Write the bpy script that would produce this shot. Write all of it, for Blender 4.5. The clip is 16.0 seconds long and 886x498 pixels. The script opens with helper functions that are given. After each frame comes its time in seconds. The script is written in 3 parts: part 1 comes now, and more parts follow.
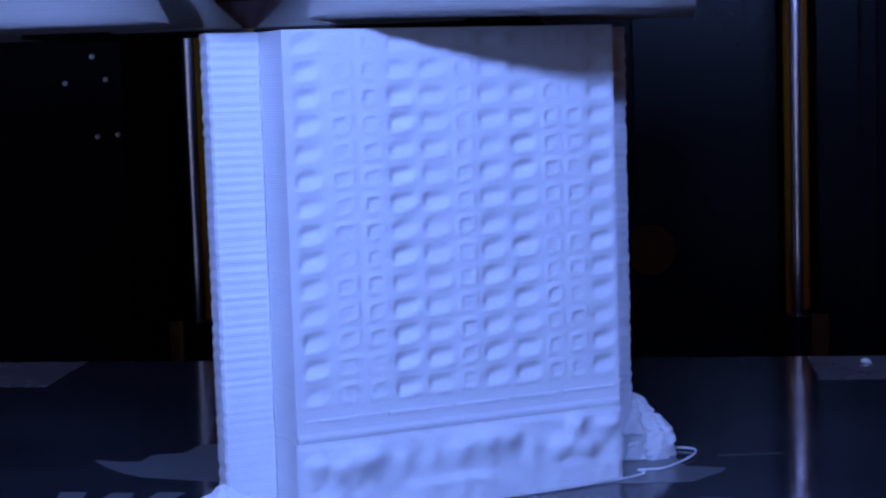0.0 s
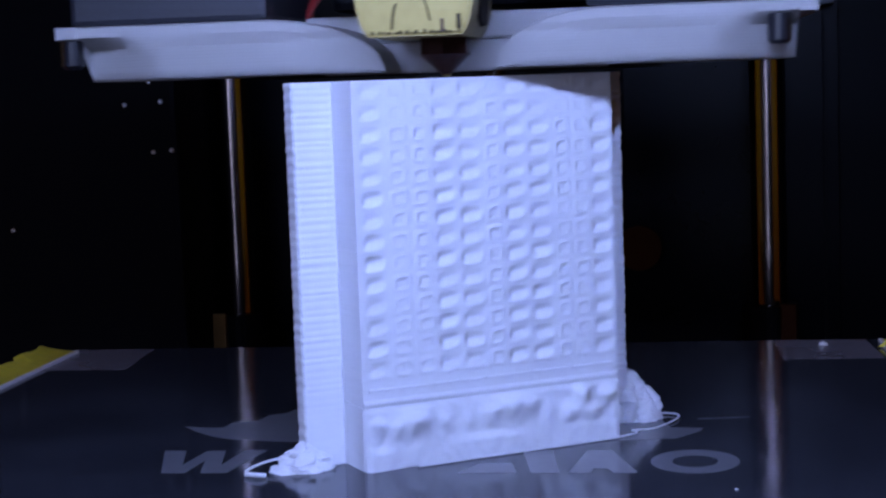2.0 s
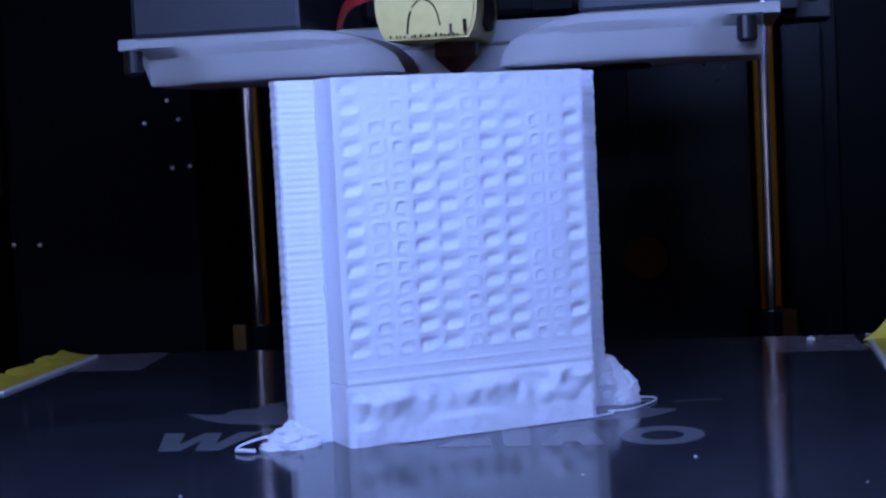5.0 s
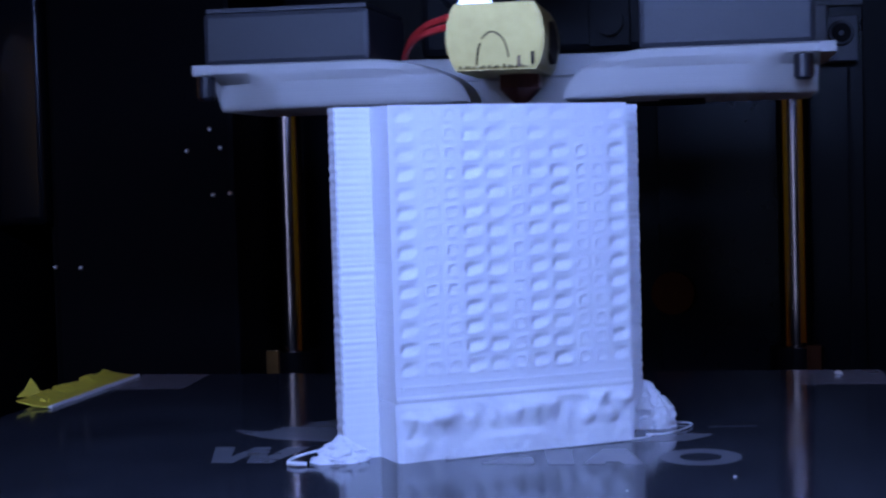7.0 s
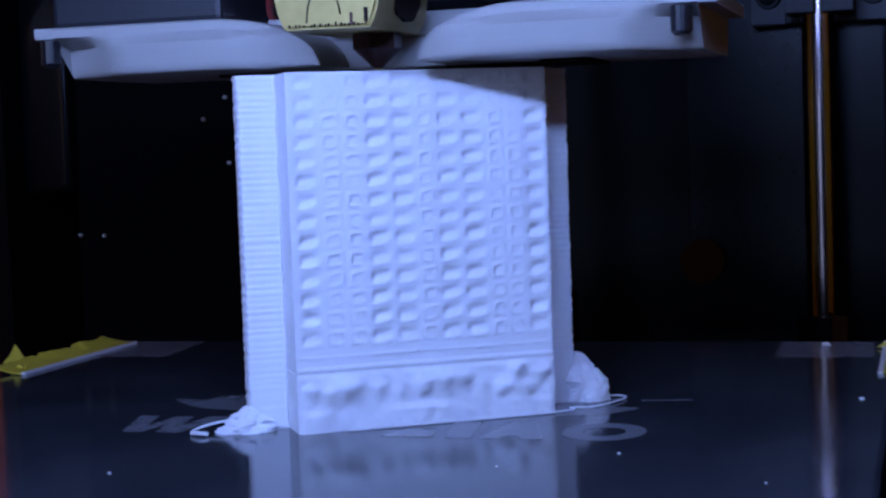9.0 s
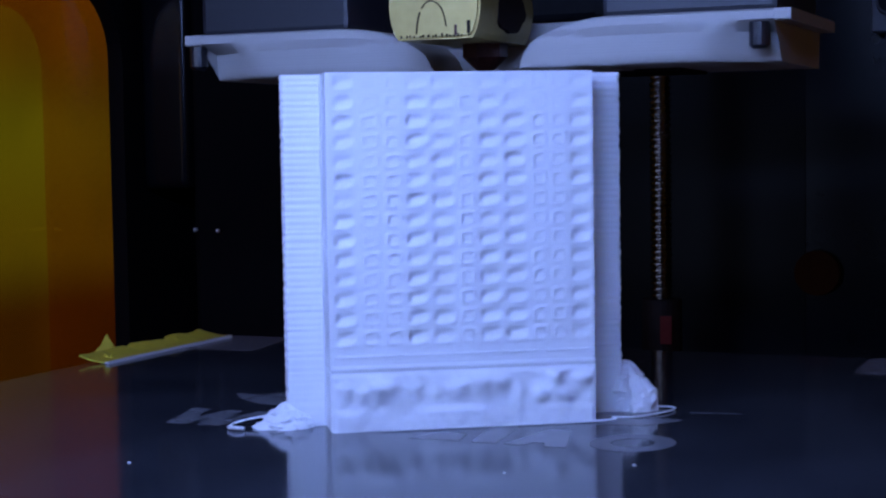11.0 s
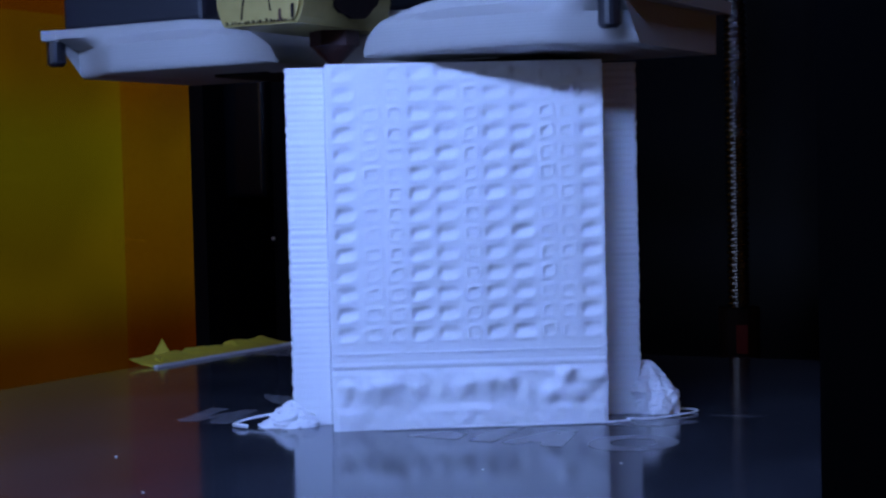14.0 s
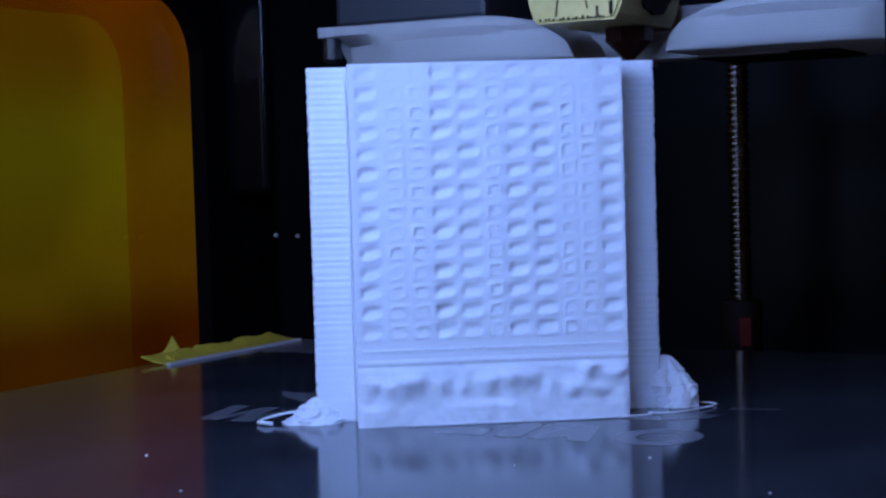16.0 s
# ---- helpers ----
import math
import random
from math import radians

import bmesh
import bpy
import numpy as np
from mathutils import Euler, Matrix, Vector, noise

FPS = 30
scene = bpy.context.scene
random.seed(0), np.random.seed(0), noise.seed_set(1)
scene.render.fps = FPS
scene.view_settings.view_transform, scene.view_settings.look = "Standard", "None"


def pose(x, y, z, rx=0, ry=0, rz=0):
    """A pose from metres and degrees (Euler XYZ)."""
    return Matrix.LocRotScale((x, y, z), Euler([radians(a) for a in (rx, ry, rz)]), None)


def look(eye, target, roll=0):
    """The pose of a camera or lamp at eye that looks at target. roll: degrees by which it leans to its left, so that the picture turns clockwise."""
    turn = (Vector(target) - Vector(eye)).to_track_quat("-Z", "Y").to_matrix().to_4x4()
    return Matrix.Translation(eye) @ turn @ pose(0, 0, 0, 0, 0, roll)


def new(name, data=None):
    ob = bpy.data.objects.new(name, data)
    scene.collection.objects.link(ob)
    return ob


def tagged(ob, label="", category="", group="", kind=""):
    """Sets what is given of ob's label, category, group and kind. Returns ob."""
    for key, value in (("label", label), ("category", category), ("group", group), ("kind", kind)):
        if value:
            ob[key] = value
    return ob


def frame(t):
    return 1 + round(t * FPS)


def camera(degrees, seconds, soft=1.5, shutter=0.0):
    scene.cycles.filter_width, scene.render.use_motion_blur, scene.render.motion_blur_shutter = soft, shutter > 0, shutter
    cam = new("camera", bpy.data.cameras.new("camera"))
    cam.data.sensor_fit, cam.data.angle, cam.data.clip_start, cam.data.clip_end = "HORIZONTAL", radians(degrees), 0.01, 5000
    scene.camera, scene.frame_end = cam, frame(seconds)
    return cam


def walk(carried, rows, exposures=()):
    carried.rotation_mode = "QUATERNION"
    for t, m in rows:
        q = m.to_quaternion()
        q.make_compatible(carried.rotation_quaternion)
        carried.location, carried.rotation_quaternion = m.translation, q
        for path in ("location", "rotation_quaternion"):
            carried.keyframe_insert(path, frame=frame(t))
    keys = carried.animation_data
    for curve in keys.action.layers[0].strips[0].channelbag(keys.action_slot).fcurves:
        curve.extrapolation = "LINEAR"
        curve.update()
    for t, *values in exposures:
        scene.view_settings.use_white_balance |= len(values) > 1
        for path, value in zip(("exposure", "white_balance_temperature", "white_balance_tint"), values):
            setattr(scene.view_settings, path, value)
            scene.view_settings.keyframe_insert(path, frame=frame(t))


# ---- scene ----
cam = camera(30.0, 16.0, soft=2.3, shutter=0.4)
walk(cam, [
    (0, look((0.0444, -0.2440, 0.0628), (-0.0133, 0.1498, 0.0234), -1.82)),
    (0.5, look((0.0421, -0.2555, 0.0638), (-0.0109, 0.1391, 0.0256), -2.21)),
    (1, look((0.0429, -0.2697, 0.0648), (-0.0149, 0.1242, 0.0263), -2.17)),
    (1.5, look((0.0438, -0.2877, 0.0681), (-0.0124, 0.1061, 0.0259), -2.08)),
    (2, look((0.0446, -0.3067, 0.0710), (-0.0097, 0.0875, 0.0302), -2.04)),
    (2.5, look((0.0480, -0.3280, 0.0731), (-0.0050, 0.0662, 0.0302), -1.85)),
    (3, look((0.0519, -0.3318, 0.0711), (-0.0022, 0.0624, 0.0297), -1.87)),
    (5.3, look((0.0617, -0.3223, 0.0602), (-0.0073, 0.0709, 0.0356), -2.61)),
    (5.5, look((0.0592, -0.3240, 0.0595), (-0.0107, 0.0693, 0.0389), -2.31)),
    (6, look((0.0582, -0.3251, 0.0583), (-0.0142, 0.0677, 0.0368), -1.87)),
    (6.5, look((0.0571, -0.3272, 0.0599), (-0.0146, 0.0659, 0.0406), -1.74)),
    (7, look((0.0552, -0.3358, 0.0587), (-0.0136, 0.0578, 0.0390), -1.62)),
    (7.5, look((0.0534, -0.3424, 0.0597), (-0.0047, 0.0529, 0.0403), -1.41)),
    (8, look((0.0649, -0.3387, 0.0607), (-0.0023, 0.0552, 0.0419), -1.44)),
    (8.5, look((0.0979, -0.3300, 0.0574), (-0.0021, 0.0563, 0.0296), -1.73)),
    (9, look((0.1087, -0.3175, 0.0575), (-0.0039, 0.0654, 0.0307), -2.06)),
    (9.2, look((0.1081, -0.3126, 0.0577), (-0.0112, 0.0684, 0.0322), -2.09)),
    (11.5, look((0.1480, -0.2993, 0.0564), (-0.0177, 0.0641, 0.0337), -1.00)),
    (12, look((0.1531, -0.2869, 0.0578), (-0.0185, 0.0739, 0.0408), -1.37)),
    (12.5, look((0.1588, -0.2788, 0.0580), (-0.0206, 0.0783, 0.0405), -1.47)),
    (13, look((0.1617, -0.2795, 0.0529), (-0.0336, 0.0693, 0.0378), -1.23)),
    (13.5, look((0.1640, -0.2783, 0.0502), (-0.0365, 0.0675, 0.0345), -1.24)),
    (14, look((0.1659, -0.2834, 0.0492), (-0.0308, 0.0644, 0.0316), -1.34)),
    (14.5, look((0.1631, -0.2859, 0.0494), (-0.0286, 0.0647, 0.0305), -1.62)),
    (15, look((0.1646, -0.2898, 0.0507), (-0.0263, 0.0612, 0.0311), -1.53)),
    (15.5, look((0.1640, -0.2922, 0.0517), (-0.0272, 0.0586, 0.0318), -1.74)),
    (16, look((0.1593, -0.2904, 0.0506), (-0.0323, 0.0602, 0.0310), -1.72)),
], exposures=[(0.0, -0.40, 5500, 18), (0.5, -0.35, 5700, 16), (1.0, -0.22, 6100, 14), (1.5, -0.10, 6350, 13), (2.0, 0.03, 7250, 13), (2.6, 0.10, 7250, 12), (3.2, 0.06, 6650, 12), (5.3, -0.06, 6200, 12), (9.2, -0.08, 6200, 10), (11.3, -0.12, 6250, 11), (13.0, -0.26, 6200, 9), (14.0, -0.24, 6200, 4), (16.0, -0.12, 6200, 2)])

# ---- light: an added, unseen cold LED bar and fill lamp before the printer's open front, a glowing backdrop for the dim room outside ----
world = bpy.data.worlds.new("room_air")
scene.world = world
world.use_nodes = True
world.node_tree.nodes["Background"].inputs[0].default_value = (0.5, 0.55, 0.7, 1)
world.node_tree.nodes["Background"].inputs[1].default_value = 0.0015

DM = 0.1  # plan numbers below are in decimetres
# Unseen key light, placed by the slope of the head's cast shadow.
strip = bpy.data.lights.new("key_bar_light", "AREA")
strip.shape, strip.size, strip.size_y = "RECTANGLE", 0.20, 0.014
strip.energy, strip.color = 0.72, (0.28, 0.42, 1.0)
led = new("key_bar_light", strip)
led.matrix_world = look((0.015, -0.172, 0.142), (0.005, 0.0, 0.030))
# Added fill from behind the camera, sized and set for the rods' highlights.
fill_light = bpy.data.lights.new("front_fill_light", "AREA")
fill_light.shape, fill_light.size, fill_light.size_y = "RECTANGLE", 1.10, 0.85
fill_light.energy, fill_light.color = 9.5, (0.46, 0.58, 1.0)
fill_lamp = new("front_fill_light", fill_light)
fill_lamp.matrix_world = look((-0.58, -2.5, 0.32), (-0.50, 0.0, 0.30))


# ---- materials ----
def mat(name, colour, rough=0.5, metal=0.0, vary=0.15, scale=400.0, bump=0.0, bump_scale=1500.0, rough_vary=0.1, spec=0.5):
    """A principled surface with two scales of colour variation, uneven gloss and fine relief."""
    m = bpy.data.materials.new(name)
    m.use_nodes = True
    nt = m.node_tree
    n, l = nt.nodes, nt.links
    b = n["Principled BSDF"]
    b.inputs["Metallic"].default_value = metal
    b.inputs["Specular IOR Level"].default_value = spec
    co = n.new("ShaderNodeTexCoord")
    big, fine = n.new("ShaderNodeTexNoise"), n.new("ShaderNodeTexNoise")
    big.inputs["Scale"].default_value, fine.inputs["Scale"].default_value = scale * 0.12, scale
    big.inputs["Detail"].default_value = 5
    for t in (big, fine):
        l.new(co.outputs["Object"], t.inputs["Vector"])
    mixed = n.new("ShaderNodeMath")
    mixed.operation = "MULTIPLY_ADD"
    l.new(fine.outputs["Fac"], mixed.inputs[0])
    mixed.inputs[1].default_value = 0.4
    l.new(big.outputs["Fac"], mixed.inputs[2])
    ramp = n.new("ShaderNodeValToRGB")
    lo, hi = ramp.color_ramp.elements
    lo.position, hi.position = 0.45, 0.95
    lo.color = (*[c * (1 - vary) for c in colour], 1)
    hi.color = (*[min(1, c * (1 + vary)) for c in colour], 1)
    l.new(mixed.outputs[0], ramp.inputs[0])
    l.new(ramp.outputs[0], b.inputs["Base Color"])
    rr = n.new("ShaderNodeMapRange")
    rr.inputs["To Min"].default_value, rr.inputs["To Max"].default_value = max(0.02, rough - rough_vary), min(1, rough + rough_vary)
    l.new(big.outputs["Fac"], rr.inputs["Value"])
    l.new(rr.outputs[0], b.inputs["Roughness"])
    if bump:
        tex = n.new("ShaderNodeTexNoise")
        tex.inputs["Scale"].default_value = bump_scale
        l.new(co.outputs["Object"], tex.inputs["Vector"])
        bp = n.new("ShaderNodeBump")
        bp.inputs["Strength"].default_value, bp.inputs["Distance"].default_value = bump, 0.0004
        l.new(tex.outputs["Fac"], bp.inputs["Height"])
        l.new(bp.outputs[0], b.inputs["Normal"])
    return m


def filament(name, colour, layer=0.0002, strength=0.35):
    """Printed plastic: horizontal layer lines, each a little uneven."""
    m = mat(name, colour, 0.5, vary=0.03, scale=250, rough_vary=0.08)
    n, l = m.node_tree.nodes, m.node_tree.links
    b = n["Principled BSDF"]
    geo = n.new("ShaderNodeNewGeometry")
    sep = n.new("ShaderNodeSeparateXYZ")
    l.new(geo.outputs["Position"], sep.inputs[0])
    wob = n.new("ShaderNodeTexNoise")
    wob.inputs["Scale"].default_value = 160
    add = n.new("ShaderNodeMath")
    add.operation = "MULTIPLY_ADD"
    add.inputs[1].default_value = 0.0003
    l.new(wob.outputs["Fac"], add.inputs[0])
    l.new(sep.outputs["Z"], add.inputs[2])
    s = n.new("ShaderNodeMath")
    s.operation = "MULTIPLY"
    s.inputs[1].default_value = 2 * math.pi / (layer * 2)
    l.new(add.outputs[0], s.inputs[0])
    sn = n.new("ShaderNodeMath")
    sn.operation = "SINE"
    l.new(s.outputs[0], sn.inputs[0])
    # wider bands from uneven layers
    row = n.new("ShaderNodeTexNoise")
    row.noise_dimensions = "1D"
    row.inputs["Scale"].default_value = 900
    l.new(sep.outputs["Z"], row.inputs["W"])
    tot = n.new("ShaderNodeMath")
    tot.operation = "MULTIPLY_ADD"
    tot.inputs[1].default_value = 0.25
    l.new(sn.outputs[0], tot.inputs[0])
    l.new(row.outputs["Fac"], tot.inputs[2])
    bp = n.new("ShaderNodeBump")
    bp.inputs["Strength"].default_value, bp.inputs["Distance"].default_value = strength, 0.0003
    l.new(tot.outputs[0], bp.inputs["Height"])
    l.new(bp.outputs[0], b.inputs["Normal"])
    b.inputs["Subsurface Weight"].default_value = 0.15
    b.inputs["Subsurface Radius"].default_value = (0.001, 0.001, 0.0012)
    return m


def tinted_pane(name, colour):
    """Clear coloured acrylic: light passes tinted, with a faint gloss."""
    m = bpy.data.materials.new(name)
    m.use_nodes = True
    n, l = m.node_tree.nodes, m.node_tree.links
    out = n["Material Output"]
    tr, gl, mix = n.new("ShaderNodeBsdfTransparent"), n.new("ShaderNodeBsdfGlossy"), n.new("ShaderNodeMixShader")
    tr.inputs[0].default_value = (*colour, 1)
    gl.inputs["Roughness"].default_value = 0.08
    mix.inputs[0].default_value = 0.05
    l.new(tr.outputs[0], mix.inputs[1])
    l.new(gl.outputs[0], mix.inputs[2])
    l.new(mix.outputs[0], out.inputs["Surface"])
    return m


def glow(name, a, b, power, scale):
    """A surface that emits its own light, blotched in two colours."""
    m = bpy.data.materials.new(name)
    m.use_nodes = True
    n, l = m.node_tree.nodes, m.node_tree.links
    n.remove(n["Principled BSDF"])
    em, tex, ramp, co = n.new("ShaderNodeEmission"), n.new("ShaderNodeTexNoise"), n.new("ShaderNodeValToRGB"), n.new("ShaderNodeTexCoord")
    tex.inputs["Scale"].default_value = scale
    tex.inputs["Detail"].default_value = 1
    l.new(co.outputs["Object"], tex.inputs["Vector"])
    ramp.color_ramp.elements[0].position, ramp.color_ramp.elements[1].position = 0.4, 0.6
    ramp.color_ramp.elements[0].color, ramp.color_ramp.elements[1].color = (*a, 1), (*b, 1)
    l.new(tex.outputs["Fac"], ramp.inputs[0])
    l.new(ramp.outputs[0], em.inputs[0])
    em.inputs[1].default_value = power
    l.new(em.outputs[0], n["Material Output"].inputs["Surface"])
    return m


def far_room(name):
    """Painted glow for the room far outside the window: dark below, greenish in the middle, brown above, all soft."""
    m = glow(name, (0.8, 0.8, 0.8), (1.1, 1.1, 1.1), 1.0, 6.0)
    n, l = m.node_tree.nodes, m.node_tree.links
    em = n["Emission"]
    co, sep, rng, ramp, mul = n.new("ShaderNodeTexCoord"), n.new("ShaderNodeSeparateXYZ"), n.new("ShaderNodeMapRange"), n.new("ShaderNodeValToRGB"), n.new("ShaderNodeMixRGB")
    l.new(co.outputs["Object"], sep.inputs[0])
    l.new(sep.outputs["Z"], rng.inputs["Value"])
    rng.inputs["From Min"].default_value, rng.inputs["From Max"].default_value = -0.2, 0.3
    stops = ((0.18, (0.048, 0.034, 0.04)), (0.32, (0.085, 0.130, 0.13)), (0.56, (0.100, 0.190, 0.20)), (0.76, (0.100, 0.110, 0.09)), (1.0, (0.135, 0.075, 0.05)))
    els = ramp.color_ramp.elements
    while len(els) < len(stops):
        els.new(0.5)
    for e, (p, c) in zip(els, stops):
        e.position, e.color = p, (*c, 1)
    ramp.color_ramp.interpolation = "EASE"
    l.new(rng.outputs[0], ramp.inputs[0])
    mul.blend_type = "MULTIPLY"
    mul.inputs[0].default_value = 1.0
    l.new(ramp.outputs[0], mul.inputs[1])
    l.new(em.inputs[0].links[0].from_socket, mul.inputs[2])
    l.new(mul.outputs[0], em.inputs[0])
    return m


WHITE = filament("white_filament", (0.80, 0.81, 0.84))
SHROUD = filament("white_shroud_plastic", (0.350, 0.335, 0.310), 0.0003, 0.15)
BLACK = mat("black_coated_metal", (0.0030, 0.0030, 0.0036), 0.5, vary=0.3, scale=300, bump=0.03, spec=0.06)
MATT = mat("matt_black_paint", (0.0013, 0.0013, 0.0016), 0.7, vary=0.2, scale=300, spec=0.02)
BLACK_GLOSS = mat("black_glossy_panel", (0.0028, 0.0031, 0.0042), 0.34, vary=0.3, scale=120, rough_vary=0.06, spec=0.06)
PLATE = mat("dark_glass_plate", (0.031, 0.033, 0.041), 0.11, vary=0.35, scale=260, rough_vary=0.06, spec=0.40)
PRINTED_GREY = mat("grey_printed_mark", (0.17, 0.17, 0.185), 0.24, vary=0.08, scale=300, rough_vary=0.05)
PALE_PAD = mat("pale_corner_pad", (0.20, 0.18, 0.19), 0.2, vary=0.1, scale=300)
STEEL = mat("polished_steel", (0.62, 0.62, 0.64), 0.16, 1.0, vary=0.08, scale=500, rough_vary=0.05)
# Darker brown tint puts the amber windows' reflection into the rod steel.
ROD_STEEL = mat("brown_tinted_steel", (0.30, 0.245, 0.235), 0.17, 1.0, vary=0.12, scale=300, rough_vary=0.04)
SCREW_STEEL = mat("dark_steel_thread", (0.15, 0.135, 0.13), 0.25, 1.0, vary=0.2, scale=500)
BRASS = mat("scratched_brass", (0.33, 0.26, 0.085), 0.40, 0.6, vary=0.16, scale=500, bump=0.06, bump_scale=1800)
BURNT = mat("burnt_plastic", (0.012, 0.008, 0.007), 0.6, vary=0.5, scale=900, bump=0.3, spec=0.08)
NOZZLE = mat("stained_brown_nozzle", (0.040, 0.013, 0.010), 0.35, 0.2, vary=0.5, scale=900, spec=0.3)
FAN = mat("dark_grey_fan_plastic", (0.0090, 0.0098, 0.0150), 0.5, vary=0.12, scale=400, bump=0.1)
RED = mat("red_wire", (0.55, 0.03, 0.03), 0.45, vary=0.15, scale=500)
TAPE = mat("yellow_tape", (0.60, 0.48, 0.04), 0.55, vary=0.2, scale=300, bump=0.4, bump_scale=900)
TAPE_EDGE = mat("white_tape_edge", (0.75, 0.73, 0.70), 0.6, vary=0.1)
BRONZE = mat("bronze_bushing", (0.20, 0.10, 0.03), 0.4, 0.8, vary=0.2, scale=400)
CLAMP = mat("grey_cast_clamp", (0.050, 0.053, 0.062), 0.5, vary=0.15, scale=400, bump=0.1)
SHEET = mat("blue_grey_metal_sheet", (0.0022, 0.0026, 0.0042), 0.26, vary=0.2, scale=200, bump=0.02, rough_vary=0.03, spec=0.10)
GLINT_WHITE = mat("glint_white_metal", (0.75, 0.76, 0.80), 0.35, 0.3, vary=0.1, scale=900)
BLACK_SCREW = mat("black_oxide_screw", (0.01, 0.01, 0.014), 0.3, vary=0.2, scale=600)
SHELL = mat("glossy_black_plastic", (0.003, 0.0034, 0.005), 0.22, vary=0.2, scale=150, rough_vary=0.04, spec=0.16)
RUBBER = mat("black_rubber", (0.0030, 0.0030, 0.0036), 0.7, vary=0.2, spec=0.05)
NUT_RED = mat("dull_red_plastic", (0.10, 0.012, 0.010), 0.6, vary=0.3, scale=300, spec=0.1)
DULL_ORANGE = mat("dull_orange_tone", (0.045, 0.015, 0.006), 0.7, vary=0.3, scale=200, spec=0.04)
ACRYLIC = tinted_pane("amber_acrylic", (0.94, 0.60, 0.07))
ROOM = far_room("room_backdrop_glow")
BACKING = tinted_pane("orange_rim_strip", (1.0, 0.80, 0.60))
LED_FACE = glow("led_diffuser", (0.6, 0.7, 1.0), (0.6, 0.7, 1.0), 2.0, 1.0)


# ---- mesh helpers (decimetres in, metres out) ----
def box(bm, x0, x1, y0, y1, z0, z1, bevel=0.0, seg=2):
    r = bmesh.ops.create_cube(bm, size=1.0)
    vs = r["verts"]
    for v in vs:
        v.co = Vector(((x0 + x1) / 2 + v.co.x * (x1 - x0), (y0 + y1) / 2 + v.co.y * (y1 - y0), (z0 + z1) / 2 + v.co.z * (z1 - z0))) * DM
    if bevel:
        es = list({e for v in vs for e in v.link_edges})
        bmesh.ops.bevel(bm, geom=es, offset=bevel * DM, segments=seg, affect="EDGES", profile=0.6)
    return bm


def rod(bm, a, b, r0, r1=None, seg=24, caps=True):
    a, b = Vector(a) * DM, Vector(b) * DM
    d = b - a
    m = Matrix.Translation((a + b) / 2) @ d.to_track_quat("Z", "Y").to_matrix().to_4x4()
    bmesh.ops.create_cone(bm, cap_ends=caps, segments=seg, radius1=r0 * DM, radius2=(r0 if r1 is None else r1) * DM, depth=d.length, matrix=m)
    return bm


def prism(bm, outline, y0, y1, axis="y"):
    """An outline of (x, z) pairs drawn out from y0 to y1; axis z takes (x, y) pairs; axis x takes (y, z) pairs."""
    def place(p, d):
        return Vector({"y": (p[0], d, p[1]), "z": (p[0], p[1], d), "x": (d, p[0], p[1])}[axis]) * DM
    lo = [bm.verts.new(place(p, y0)) for p in outline]
    hi = [bm.verts.new(place(p, y1)) for p in outline]
    bm.faces.new(lo), bm.faces.new(hi)
    for i in range(len(outline)):
        j = (i + 1) % len(outline)
        bm.faces.new((lo[i], lo[j], hi[j], hi[i]))
    bmesh.ops.recalc_face_normals(bm, faces=bm.faces)
    return bm


def tube(bm, pts, r, seg=8):
    """A round wire along a smooth way through the points."""
    pts = [Vector(p) * DM for p in pts]
    fine = []
    for i in range(len(pts) - 1):
        p0, p1, p2, p3 = pts[max(i - 1, 0)], pts[i], pts[i + 1], pts[min(i + 2, len(pts) - 1)]
        for k in range(6):
            t = k / 6
            fine.append(0.5 * ((2 * p1) + (p2 - p0) * t + (2 * p0 - 5 * p1 + 4 * p2 - p3) * t * t + (3 * p1 - p0 - 3 * p2 + p3) * t ** 3))
    fine.append(pts[-1])
    rings = []
    for i, p in enumerate(fine):
        d = (fine[min(i + 1, len(fine) - 1)] - fine[max(i - 1, 0)]).normalized()
        q = d.to_track_quat("Z", "Y")
        rings.append([bm.verts.new(p + q @ Vector((math.cos(a), math.sin(a), 0)) * r * DM) for a in (2 * math.pi * k / seg for k in range(seg))])
    for a, b in zip(rings, rings[1:]):
        for k in range(seg):
            bm.faces.new((a[k], a[(k + 1) % seg], b[(k + 1) % seg], b[k]))
    bm.faces.new(rings[0][::-1]), bm.faces.new(rings[-1])
    return bm


def mesh_of(name, bm, material, smooth=False):
    me = bpy.data.meshes.new(name)
    if smooth:
        for e in bm.edges:
            e.smooth = e.calc_face_angle(0.0) < 0.7
    bm.to_mesh(me)
    bm.free()
    me.materials.append(material)
    if smooth:
        for p in me.polygons:
            p.use_smooth = True
    return me


def part(name, bm, material, parent=None, label="", smooth=False):
    """Link a bmesh as one mesh object under a thing or a part."""
    ob = new(name, mesh_of(name, bm, material, smooth))
    ob.parent = parent
    return tagged(ob, label)


def thing(name, label, category, group="", kind="", at=None):
    ob = new(name)
    if at is not None:
        ob.matrix_world = at
    return tagged(ob, label, category, group, kind)


def B():
    return bmesh.new()


# ---- the printer's case ----
XL, XR, YF, YB, ZLO, ZHI = -1.92, 1.72, -1.37, 2.60, -3.4, 1.75
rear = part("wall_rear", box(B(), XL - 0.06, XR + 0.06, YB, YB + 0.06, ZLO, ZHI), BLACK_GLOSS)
tagged(rear, "glossy black rear panel of the printer case", "panel", kind="structure")
bottom = part("floor", box(B(), XL - 0.06, XR + 0.06, YF, YB, ZLO - 0.06, ZLO), BLACK)
tagged(bottom, "black metal base of the printer case", "panel", kind="structure")
top_frame = B()
box(top_frame, XL, XR, YF, YF + 0.5, ZHI - 0.06, ZHI)
